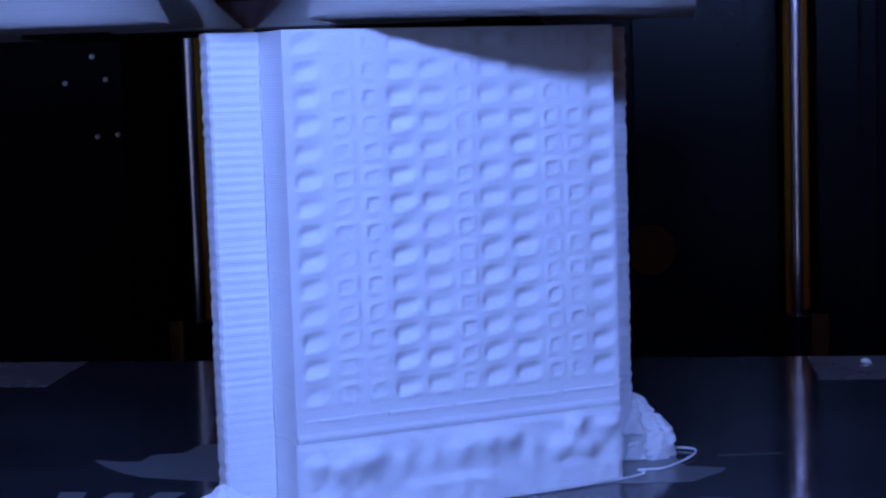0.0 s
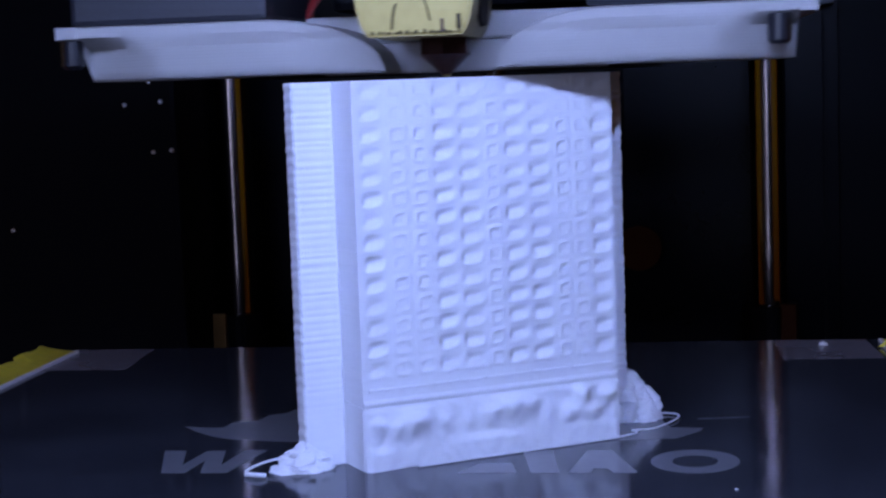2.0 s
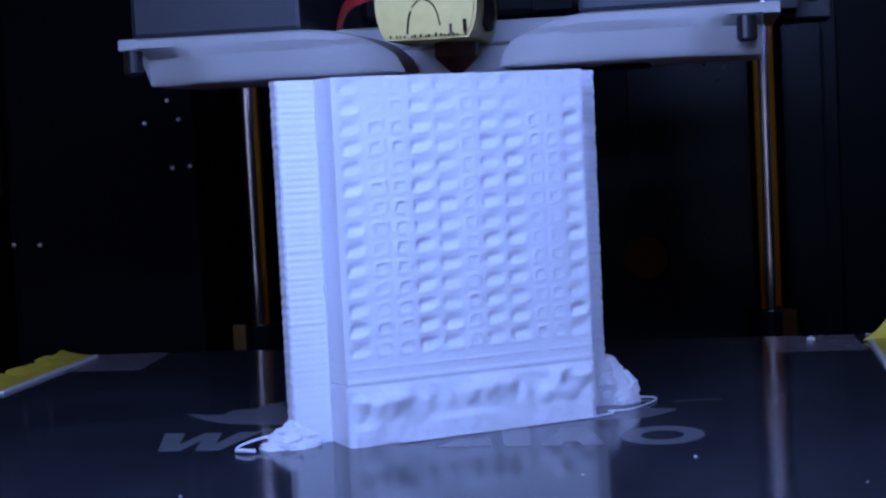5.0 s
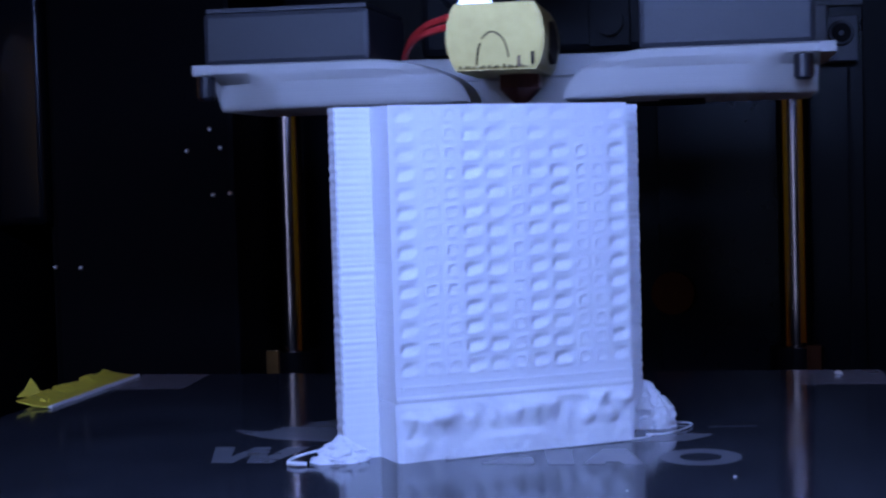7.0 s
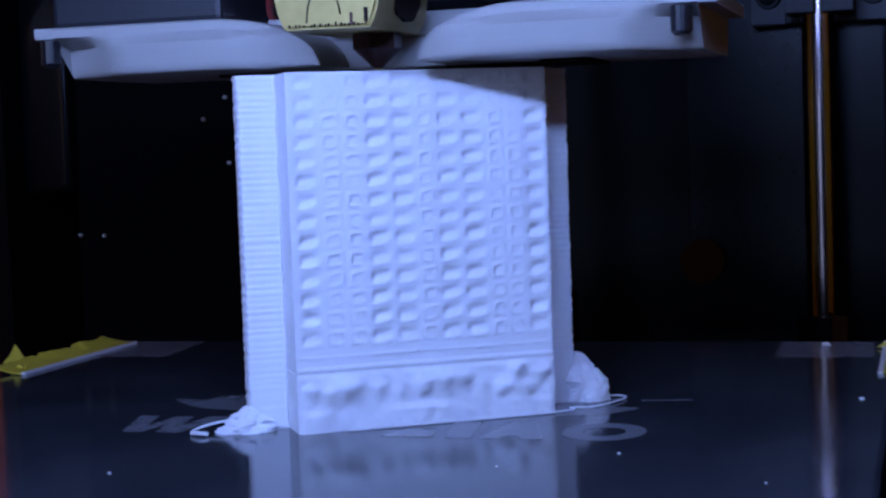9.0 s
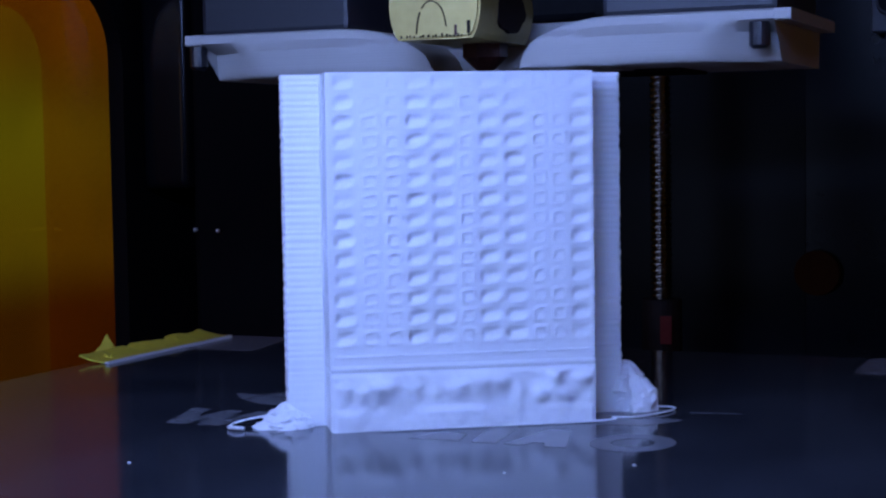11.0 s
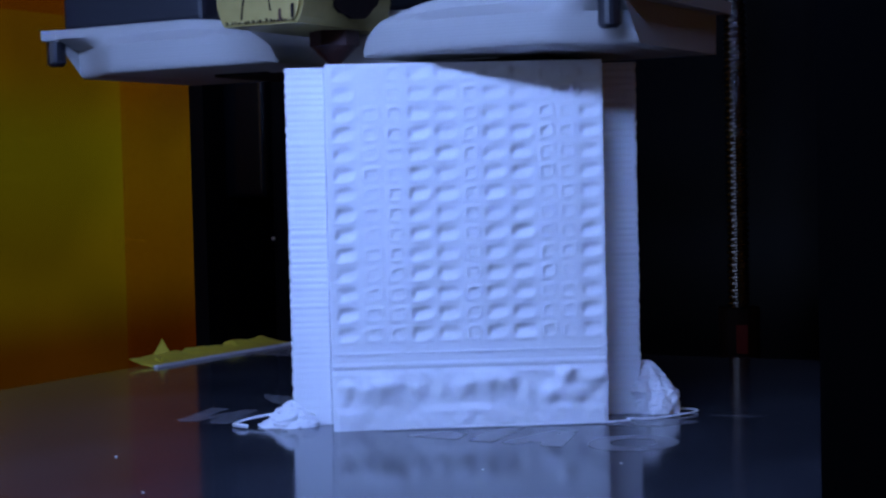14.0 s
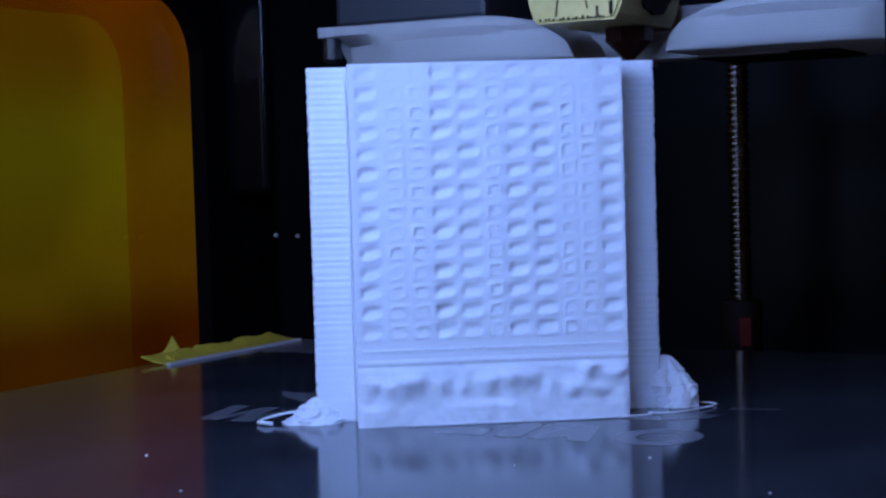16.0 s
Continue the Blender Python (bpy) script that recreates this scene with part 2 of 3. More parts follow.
box(top_frame, XL, XR, YB - 0.3, YB, ZHI - 0.06, ZHI)
box(top_frame, XL, XL + 0.3, YF + 0.5, YB - 0.3, ZHI - 0.06, ZHI)
box(top_frame, XR - 0.3, XR, YF + 0.5, YB - 0.3, ZHI - 0.06, ZHI)
tagged(part("ceiling", top_frame, BLACK), "open black top frame of the printer case", "frame", kind="structure")
front = B()
box(front, 1.235, XR + 0.06, YF - 0.05, YF, ZLO, ZHI)
box(front, XL - 0.06, -1.55, YF - 0.05, YF, ZLO, ZHI)
box(front, -1.55, 1.235, YF - 0.05, YF, 1.56, ZHI)
box(front, -1.55, 1.235, YF - 0.05, YF, ZLO, -2.6)
tagged(part("wall_front", front, MATT), "black front frame around the open printer mouth", "frame", kind="structure")


def rounded(y0, y1, z0, z1, r, n=8):
    pts = []
    for cy, cz, a0 in ((y1 - r, z1 - r, 0), (y0 + r, z1 - r, 90), (y0 + r, z0 + r, 180), (y1 - r, z0 + r, 270)):
        for k in range(n + 1):
            a = radians(a0 + 90 * k / n)
            pts.append((cy + r * math.cos(a), cz + r * math.sin(a)))
    return pts


def holed(x0, x1, y0, y1, z0, z1, hole, n=8):
    """A plate across x with a rounded hole through it."""
    bm = B()
    corners = [(y1, z1), (y0, z1), (y0, z0), (y1, z0)]
    for x in (x0, x1):
        hv = [bm.verts.new(Vector((x, p[0], p[1])) * DM) for p in hole]
        cv = [bm.verts.new(Vector((x, p[0], p[1])) * DM) for p in corners]
        m = n + 1
        for c in range(4):
            for k in range(n):
                bm.faces.new((cv[c], hv[c * m + k], hv[c * m + k + 1]))
            bm.faces.new((cv[c], hv[c * m + n], hv[((c + 1) % 4) * m], cv[(c + 1) % 4]))
    bm.verts.ensure_lookup_table()
    half = len(bm.verts) // 2
    for k in range(len(hole)):
        j = (k + 1) % len(hole)
        bm.faces.new((bm.verts[k], bm.verts[j], bm.verts[half + j], bm.verts[half + k]))
    bmesh.ops.recalc_face_normals(bm, faces=bm.faces)
    return bm


WY0, WY1, WZ0, WZ1 = -0.80, 1.81, -2.4, 1.13
for name, x0, x1, out in (("wall_left", XL - 0.06, XL, -1), ("wall_right", XR, XR + 0.06, 1)):
    wall = part(name, holed(x0, x1, YF, YB, ZLO, ZHI, rounded(WY0, WY1, WZ0, WZ1, 0.24)), BLACK)
    tagged(wall, "black side panel with a rounded window opening", "panel", kind="structure")
    w = thing("window_1" if out < 0 else "window_2", "amber acrylic window in the black side panel", "window", kind="structure")
    xa = x0 - 0.034 if out < 0 else x1 + 0.004
    pane = part("pane", prism(B(), rounded(WY0 - 0.3, WY1 + 0.3, WZ0 - 0.3, WZ1 + 0.3, 0.3), xa, xa + 0.03, "x"), ACRYLIC, w)
    pane.visible_shadow = False
    xb = xa - 0.022 if out < 0 else xa + 0.032
    # Added tint strip stands in for the lit orange edge of the acrylic.
    part("backing", holed(xb, xb + 0.02, WY0 - 0.28, WY1 + 0.28, WZ0 - 0.28, WZ1 + 0.28, rounded(WY0 + 0.1, WY1 - 0.30, WZ0 + 0.1, WZ1 - 0.09, 0.2)), BACKING, w, "clear orange strip added for the bright band along the acrylic rim")
# Backdrops emit the room's tones in place of light falling on a wall.
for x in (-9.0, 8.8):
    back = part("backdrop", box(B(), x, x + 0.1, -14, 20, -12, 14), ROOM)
    tagged(back, "glowing backdrop for the dim greenish room outside the side window", "wall", kind="structure")
# Invented bar built round the key light; it stays out of view.
bar = thing("key_lamp_bar", "slim white LED bar, unseen and added as key light before the open printer", "lamp", at=look((0.015, -0.172, 0.142), (0.005, 0.0, 0.030)))
for x in (-0.9, 0.9):
    part("bracket", rod(B(), (x, 0.02, 0.12), (x, 0.26, 0.28), 0.018, seg=12), BLACK, bar)
part("housing", box(B(), -1.05, 1.05, -0.10, 0.10, 0.03, 0.16, 0.02), CLAMP, bar)
part("diffuser", box(B(), -1.0, 1.0, -0.07, 0.07, 0.004, 0.0295), LED_FACE, bar)

# ---- build plate ----
bed = thing("build_plate", "dark glossy glass build plate with grey printed marks", "build plate")
part("glass", box(B(), -1.25, 1.01, -1.05, 1.30, -0.04, 0.0, 0.012), PLATE, bed)
part("carrier", box(B(), -1.18, 0.94, -0.95, 1.23, -0.16, -0.041, 0.02), BLACK, bed)


def flat(name, outline, material, parent, z=0.0, thick=0.0005, label=""):
    return part(name, prism(B(), outline, z + 0.0002, z + thick, "z"), material, parent, label)


for outline in ([(-1.17, 0.965), (-0.94, 0.965), (-0.965, 1.285), (-1.20, 1.285)], [(0.715, 1.0), (0.958, 1.0), (0.945, 1.285), (0.712, 1.285)]):
    flat("corner_pad", outline, PALE_PAD, bed, label="pale grey corner pad")


def ring(name, cx, cy, rx, ry, k, material, parent):
    bm = B()
    n = 40
    rows = []
    for z in (0.0002, 0.0005):
        for s in (1.0, k):
            rows.append([bm.verts.new(Vector((cx + rx * s * math.cos(2 * math.pi * i / n), cy + ry * s * math.sin(2 * math.pi * i / n), z)) * DM) for i in range(n)])
    lo_o, lo_i, hi_o, hi_i = rows
    for i in range(n):
        j = (i + 1) % n
        bm.faces.new((hi_o[i], hi_o[j], hi_i[j], hi_i[i]))
        bm.faces.new((lo_o[i], lo_o[j], hi_o[j], hi_o[i]))
        bm.faces.new((hi_i[i], hi_i[j], lo_i[j], lo_i[i]))
    return part(name, bm, material, parent)


# plain shapes of the grey mark
ring("mark", 0.484, -0.070, 0.081, 0.092, 0.51, PRINTED_GREY, bed)
flat("mark", [(0.257, -0.158), (0.284, 0.021), (0.331, 0.021), (0.382, -0.158), (0.338, -0.158), (0.327, -0.125), (0.302, -0.125), (0.297, -0.158)], PRINTED_GREY, bed)
flat("mark", [(0.190, -0.158), (0.160, 0.024), (0.218, 0.024), (0.241, -0.158)], PRINTED_GREY, bed)
flat("mark", [(0.057, -0.156), (0.092, -0.078), (0.150, -0.082), (0.164, -0.155)], PRINTED_GREY, bed)
flat("mark", [(-0.550, 0.036), (-0.505, 0.036), (-0.478, -0.085), (-0.462, 0.033), (-0.425, 0.033), (-0.402, -0.085), (-0.388, 0.037), (-0.342, 0.037),
              (-0.375, -0.150), (-0.425, -0.150), (-0.444, -0.050), (-0.455, -0.150), (-0.500, -0.150)], PRINTED_GREY, bed)
flat("mark", [(-0.576, 0.262), (-0.520, 0.248), (-0.488, 0.250), (-0.482, 0.300), (-0.430, 0.318), (-0.420, 0.375), (-0.385, 0.395), (-0.376, 0.440), (-0.30, 0.450), (-0.10, 0.455), (0.25, 0.42),
              (0.40, 0.30), (0.425, 0.285), (0.440, 0.225), (0.505, 0.215), (0.500, 0.190), (0.450, 0.120), (0.367, 0.108), (0.0, 0.09), (-0.326, 0.112), (-0.446, 0.138), (-0.490, 0.165), (-0.540, 0.215)], PRINTED_GREY, bed)
flat("mark", [(0.495, 0.30), (0.60, 0.318), (0.60, 0.322), (0.495, 0.306)], PRINTED_GREY, bed)


def crumb(x, y, r):
    bm = B()
    bmesh.ops.create_icosphere(bm, subdivisions=1, radius=r * DM)
    for v in bm.verts:
        v.co = Vector((v.co.x, v.co.y * 0.7, v.co.z * 0.5)) * (1 + 0.5 * noise.noise(v.co * 9000 + Vector((x, y, 0)) * 31)) + Vector((x, y, r * 0.3)) * DM
    return tagged(part("plastic_crumb", bm, TAPE_EDGE), "tiny white plastic crumb on the build plate", "crumb", "crumbs on the plate")


for x, y, r in ((0.83, 1.20, 0.014), (0.36, -0.42, 0.003), (0.83, -0.5, 0.003), (0.62, -0.75, 0.003), (-0.32, -0.55, 0.0035), (-0.05, -0.8, 0.003), (0.95, 0.35, 0.006), (0.55, -0.28, 0.004)):
    crumb(x, y, r)


# ---- tape at the plate's edges ----
def tape_strip(x0, x1, y0, y1, side, spikes):
    """A torn strip of tape over the plate's edge, its inner edge white, with lifted corners."""
    t = thing("tape_strip", "torn yellow tape with a white edge on the plate rim", "tape", "tape on the plate")
    bm = B()
    n = 28
    rows = []
    rnd = random.Random(int(x0 * 100) + 7)
    for i in range(n + 1):
        f = i / n
        y = y0 + (y1 - y0) * f
        lift = 0.004 + 0.010 * abs(noise.noise(Vector((f * 6, x0, 0)))) + 0.004 * rnd.random()
        rows.append([(x0, y, 0.002), ((x0 + x1) / 2, y, 0.004 + lift * 0.3), (x1 + 0.012 * rnd.random() * side, y, 0.006 + lift * 1.6)])
    lo = [[bm.verts.new(Vector(p) * DM) for p in r] for r in rows]
    hi = [[bm.verts.new((Vector(p) + Vector((0, 0, 0.004))) * DM) for p in r] for r in rows]
    for g, flip in ((lo, True), (hi, False)):
        for i in range(n):
            for k in range(2):
                bm.faces.new((g[i][k], g[i][k + 1], g[i + 1][k + 1], g[i + 1][k]))
    for i in range(n):
        for k in (0, 2):
            bm.faces.new((lo[i][k], lo[i + 1][k], hi[i + 1][k], hi[i][k]))
    for i in (0, n):
        for k in range(2):
            bm.faces.new((lo[i][k], lo[i][k + 1], hi[i][k + 1], hi[i][k]))
    bmesh.ops.recalc_face_normals(bm, faces=bm.faces)
    part("strip", bm, TAPE, t)
    edge = B()
    box(edge, min(x0, x0 - 0.012 * side), max(x0, x0 - 0.012 * side), y0, y1, 0.0006, 0.0075)
    part("edge", edge, TAPE_EDGE, t, "white underside showing along the edge")
    for (sx, sy, w, h) in spikes:
        bm = B()
        pts = [(sx - w * 0.6, 0.004), (sx - w * 0.3, h * 0.45), (sx - w * 0.05, h), (sx + w * 0.12, h * 0.7), (sx + w * 0.28, h * 0.38), (sx + w * 0.42, 0.02), (sx + w * 0.4, 0.004)]
        prism(bm, pts, sy, sy + 0.005)
        ob = part("torn_flap", bm, TAPE, t, "torn flap standing up")
    return t


tape_strip(-1.175, -1.255, 0.60, 1.235, -1, ((-1.300, 0.79, 0.075, 0.055), (-1.215, 0.66, 0.045, 0.020)))
tape_strip(0.985, 1.075, 0.70, 1.25, 1, ((1.03, 1.14, 0.12, 0.065),))

# ---- guide rods, lead screw ----
def hoop(x, y, z, r, thick):
    """A round ring in the x-z plane."""
    pts = [(x + r * math.cos(2 * math.pi * k / 12), y, z + r * math.sin(2 * math.pi * k / 12)) for k in range(13)]
    return tube(B(), pts, thick, 6)


RY = 2.30
for x, near in ((-0.984, -1), (0.762, 1)):
    r = thing("guide_rod", "polished steel vertical guide rod", "rod", "vertical guide rods")
    part("shaft", rod(B(), (x, RY, ZLO), (x, RY, 1.08), 0.056, seg=40), ROD_STEEL, r, smooth=True)
    bush = part("bushing", rod(B(), (x, RY, -0.45), (x, RY, -0.045), 0.088, seg=32), BLACK, r, "black linear bearing")
    # Right collar is a dimmer copy of the left, its shade put into the colour.
    part("collar", box(B(), x + near * 0.052 - 0.024, x + near * 0.052 + 0.024, RY - 0.105, RY - 0.075, -0.25, -0.035, 0.004), BRONZE if near < 0 else DULL_ORANGE, bush)
    part("clamp_back", box(B(), x - 0.12, x + 0.13, RY + 0.1305, RY + 0.20, 0.91, 1.10, 0.01), CLAMP, r)
    for a, b in ((-0.100, -0.009), (0.009, 0.112)):
        part("clamp_jaw", box(B(), x + a, x + b, RY - 0.09, RY + 0.13, 0.930, 1.085, 0.006), CLAMP, r, "dark grey half of the split rod clamp")
    for sx in (-0.168, 0.168):
        ear = part("ear", box(B(), x + sx - 0.058, x + sx + 0.056, RY + 0.11, RY + 0.22, 0.908, 1.062, 0.005), CLAMP, r)
        part("screw", rod(B(), (x + sx, RY + 0.085, 1.002), (x + sx, RY + 0.11, 1.002), 0.040, 0.044, seg=24), BLACK, ear, "black socket screw")
        # Grey ring stands for the glint round the screw head.
        part("screw_rim", hoop(x + sx, RY + 0.086, 1.002, 0.036, 0.0045), CLAMP, ear, "grey ring painting the glint round the screw rim", smooth=True)
        part("socket", rod(B(), (x + sx, RY + 0.080, 1.002), (x + sx, RY + 0.086, 1.002), 0.007, 0.009, seg=10), CLAMP, ear)


def helix(bm, x, y, z0, z1, r, pitch, depth, seg=14):
    n = int((z1 - z0) / pitch * seg)
    prev = None
    for i in range(n + 1):
        a = 2 * math.pi * i / seg
        z = z0 + (z1 - z0) * i / n
        c, s = math.cos(a), math.sin(a)
        ring_ = [bm.verts.new(Vector((x + c * rr, y + s * rr, z + dz)) * DM) for rr, dz in ((r - depth, -pitch * 0.42), (r, -pitch * 0.12), (r, pitch * 0.12), (r - depth, pitch * 0.42))]
        if prev:
            for k in range(3):
                bm.faces.new((prev[k], ring_[k], ring_[k + 1], prev[k + 1]))
        prev = ring_
    return bm


ls = thing("lead_screw", "threaded steel lead screw with a dark nut", "lead screw")
SX, SY = -0.085, 2.13
part("core", rod(B(), (SX, SY, ZLO), (SX, SY, 1.1), 0.028), SCREW_STEEL, ls, smooth=True)
part("thread", helix(B(), SX, SY, -0.02, 1.08, 0.036, 0.020, 0.008), SCREW_STEEL, ls)
nut = part("nut", rod(B(), (SX, SY, -0.3), (SX, SY, 0.06), 0.064), BURNT, ls, "dark brown nut")
part("flat", box(B(), SX + 0.012, SX + 0.050, SY - 0.066, SY - 0.06, -0.08, 0.01, 0.002), NUT_RED, nut, "dull red patch")

# ---- dark fittings on the rear panel, with an added sheet and a painted reflection ----
# Added matte sheet: keeps reflected light off the rear left, backs the screws.
cover = thing("sheen_mask", "added matte black sheet keeping sheen off the rear of the case", "cover")
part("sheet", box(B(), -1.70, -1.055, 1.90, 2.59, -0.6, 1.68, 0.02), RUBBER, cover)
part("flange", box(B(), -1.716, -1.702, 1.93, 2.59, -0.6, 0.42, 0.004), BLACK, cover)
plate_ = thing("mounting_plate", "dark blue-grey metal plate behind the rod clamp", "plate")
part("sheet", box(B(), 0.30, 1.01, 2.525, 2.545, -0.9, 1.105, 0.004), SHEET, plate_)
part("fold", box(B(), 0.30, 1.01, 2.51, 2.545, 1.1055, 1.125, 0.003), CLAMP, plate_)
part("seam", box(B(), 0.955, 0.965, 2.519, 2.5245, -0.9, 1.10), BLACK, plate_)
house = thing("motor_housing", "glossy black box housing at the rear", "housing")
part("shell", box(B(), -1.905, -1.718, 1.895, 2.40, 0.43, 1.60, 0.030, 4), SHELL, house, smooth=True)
part("lid", box(B(), -1.89, -1.735, 1.91, 2.39, 1.6005, 1.64, 0.006), BLACK, house)
# Round orange reflection of the rear panel, made as a coloured disc.
disc = thing("reflection_disc", "dull orange disc painted as a reflection on the rear panel", "grommet")
part("ring", rod(B(), (0.345, 2.49, 0.122), (0.345, 2.5245, 0.122), 0.075, seg=28), DULL_ORANGE, disc)
# Near-white heads put the screws' glints into the colour.
for x, z, y in ((-1.130, 0.518, 1.90), (-1.072, 0.522, 1.90), (-1.100, 0.672, 1.90), (-1.215, 0.665, 1.90), (-1.135, 0.735, 1.90), (-1.690, 0.288, 1.90), (-1.60, 0.285, 1.90)):
    s = thing("panel_screw", "small screw with a near-white painted glint on black panel", "screw", "panel screws")
    dome = B()
    rod(dome, (x, y - 0.014, z), (x, y - 0.002, z), 0.007, seg=10)
    rod(dome, (x, y - 0.020, z), (x, y - 0.014, z), 0.003, 0.007, seg=10)
    part("head", dome, GLINT_WHITE, s)
    part("washer", rod(B(), (x, y - 0.008, z), (x, y, z), 0.011, seg=12), BLACK, s)


# ---- the printed building ----
ANG = 33.4
ORG = (-0.112, -0.152)
PW, Z0, Z1 = 0.541, 0.122, 0.713
PITCH = 0.0390
print_at = pose(ORG[0] * DM, ORG[1] * DM, 0, 0, 0, ANG)
tower = thing("printed_building", "white printed model of a tower block, unfinished", "model building", at=print_at)
COLS = [("b", 0.010, 0.050), ("w", 0.065, 0.043), ("w", 0.113, 0.041), ("b", 0.156, 0.050), ("b", 0.2085, 0.051), ("w", 0.262, 0.038),
        ("b", 0.303, 0.050), ("b", 0.3555, 0.052), ("w", 0.411, 0.036), ("w", 0.451, 0.038), ("b", 0.491, 0.048)]


def tile(w, h, fn, nu, nz):
    """A soft relief over a w x h cell; fn(a, b) is the height out of the wall, nought along the rim."""
    verts = [(w * i / nu * DM, -fn(i / nu, k / nz) * DM, h * k / nz * DM) for k in range(nz + 1) for i in range(nu + 1)]
    faces = [(k * (nu + 1) + i, k * (nu + 1) + i + 1, (k + 1) * (nu + 1) + i + 1, (k + 1) * (nu + 1) + i) for k in range(nz) for i in range(nu)]
    me = bpy.data.meshes.new("relief")
    me.from_pydata(verts, [], faces)
    me.materials.append(WHITE)
    for p in me.polygons:
        p.use_smooth = True
    return me


def sm(x):
    x = max(0.0, min(1.0, x))
    return x * x * (3 - 2 * x)


def balcony_relief(seed):
    """A soft pocket, steeper above and deepest towards one end, whose floor runs out slantwise into a broad sill."""
    r = random.Random(seed)
    dep, tilt, mid, amp = 0.0064 * r.uniform(0.75, 1.2), r.uniform(0.16, 0.32), r.uniform(0.58, 0.64), r.uniform(0.0008, 0.0018)
    deep = r.uniform(0.24, 0.42)

    def fn(a, b):
        sides = sm(a / 0.26) * sm((1 - a) / 0.36)
        c = mid + tilt * (a - 0.5)
        end = 0.55 + 0.60 * math.exp(-(((a - deep) / 0.34) ** 2))
        t = b - c
        dent = 1 - sm(t / (0.99 - c)) if t > 0 else 1 - sm(-t / (c - 0.02))
        ends = sm(b / 0.14) * sm((1 - b) / 0.14) * sides
        sill = 0.34 * math.exp(-(((t + 0.42) / 0.18) ** 2)) * sm(a / 0.22) * sm((1 - a) / 0.22) * sm(b / 0.16)
        return dep * (sill - dent * end * sides) + ends * amp * noise.noise(Vector((a * 2.2 + seed, b * 2.2, seed)))
    return fn


def window_relief(seed):
    """A small raised frame, squarish with soft corners and open at one corner, round a shallow pane."""
    r = random.Random(seed)
    k = 0.0018 * r.uniform(0.6, 1.2)
    lean, gap = r.uniform(0.0, 0.25), r.uniform(0.3, 0.9)

    def fn(a, b):
        rim = sm(a / 0.10) * sm((1 - a) / 0.10) * sm(b / 0.10) * sm((1 - b) / 0.10)
        da, db = abs(a - 0.5) / 0.37, abs(b - 0.52 - lean * (a - 0.5)) / 0.31
        d = (da ** 4 + db ** 4) ** 0.25
        frame_ = math.exp(-(((d - 1.0) / 0.32) ** 2)) * (1 if a < 0.62 or b > 0.5 else 1 - gap)
        pane_ = -0.6 * sm((0.85 - d) / 0.4)
        return rim * k * (frame_ + pane_ + 0.6 * noise.noise(Vector((a * 3, b * 3, seed))))
    return fn


# the wall round the reliefs: a sheet with thickness behind, gaps between the cells closed in strips
facade = part("facade", box(B(), 0.0, PW, 0.012, 0.125, Z0 - 0.002, Z1), WHITE, tower, "front wall with rows of balconies and windows")
rows_z = [0.6725 - PITCH * k for k in range(14)]
edges = [0.0] + [v for kind, u, w in COLS for v in (u, u + w)] + [PW]
for i in range(0, len(edges), 2):
    if edges[i + 1] - edges[i] > 0.0004:
        part("pilaster", box(B(), edges[i], edges[i + 1], 0.0, 0.0118, rows_z[-1], rows_z[0] + PITCH), WHITE, tower)
part("band", box(B(), 0.0, PW, 0.0, 0.0118, Z0 + 0.004, rows_z[-1]), WHITE, tower)
part("band", box(B(), 0.0, PW, 0.0, 0.0118, rows_z[0] + PITCH, Z1), WHITE, tower)
meshes = {}
for ci, (kind, u, w) in enumerate(COLS):
    meshes[ci] = [tile(w, PITCH, (balcony_relief if kind == "b" else window_relief)(ci * 7 + v), 16, 16) for v in range(4)]
pick = random.Random(5)
for ci, (kind, u, w) in enumerate(COLS):
    for z in rows_z:
        ob = new("balcony" if kind == "b" else "window", pick.choice(meshes[ci]))
        ob.parent = facade
        ob.location = (u * DM, 0, z * DM)
        ob.scale = (1, 0.60 + 0.40 * sm((rows_z[0] - z) / (3.0 * PITCH)), 1)
# thin ledges under the lowest row
for k, (u, w) in enumerate(((0.012, 0.12), (0.145, 0.10), (0.252, 0.09), (0.35, 0.08), (0.44, 0.09))):
    part("ledge", box(B(), u, u + w, -0.0014, 0.004, 0.1455, 0.1515, 0.0010), WHITE, tower)
part("cornice", prism(B(), [(-0.0003, Z0 + 0.010), (-0.0022, Z0 + 0.004), (-0.0018, Z0), (0.001, Z0 - 0.007), (0.05, Z0 - 0.008), (0.05, Z0 + 0.008)], 0.0015, PW - 0.0015, "x"), WHITE, tower)


def lumpy(u0, u1, z0, z1, nu, nz, fn):
    bm_ = B()
    g = [[bm_.verts.new(Vector((u0 + (u1 - u0) * i / nu, -fn(i / nu, k / nz), z0 + (z1 - z0) * k / nz)) * DM) for i in range(nu + 1)] for k in range(nz + 1)]
    for k in range(nz):
        for i in range(nu):
            bm_.faces.new((g[k][i], g[k][i + 1], g[k + 1][i + 1], g[k + 1][i]))
    return bm_


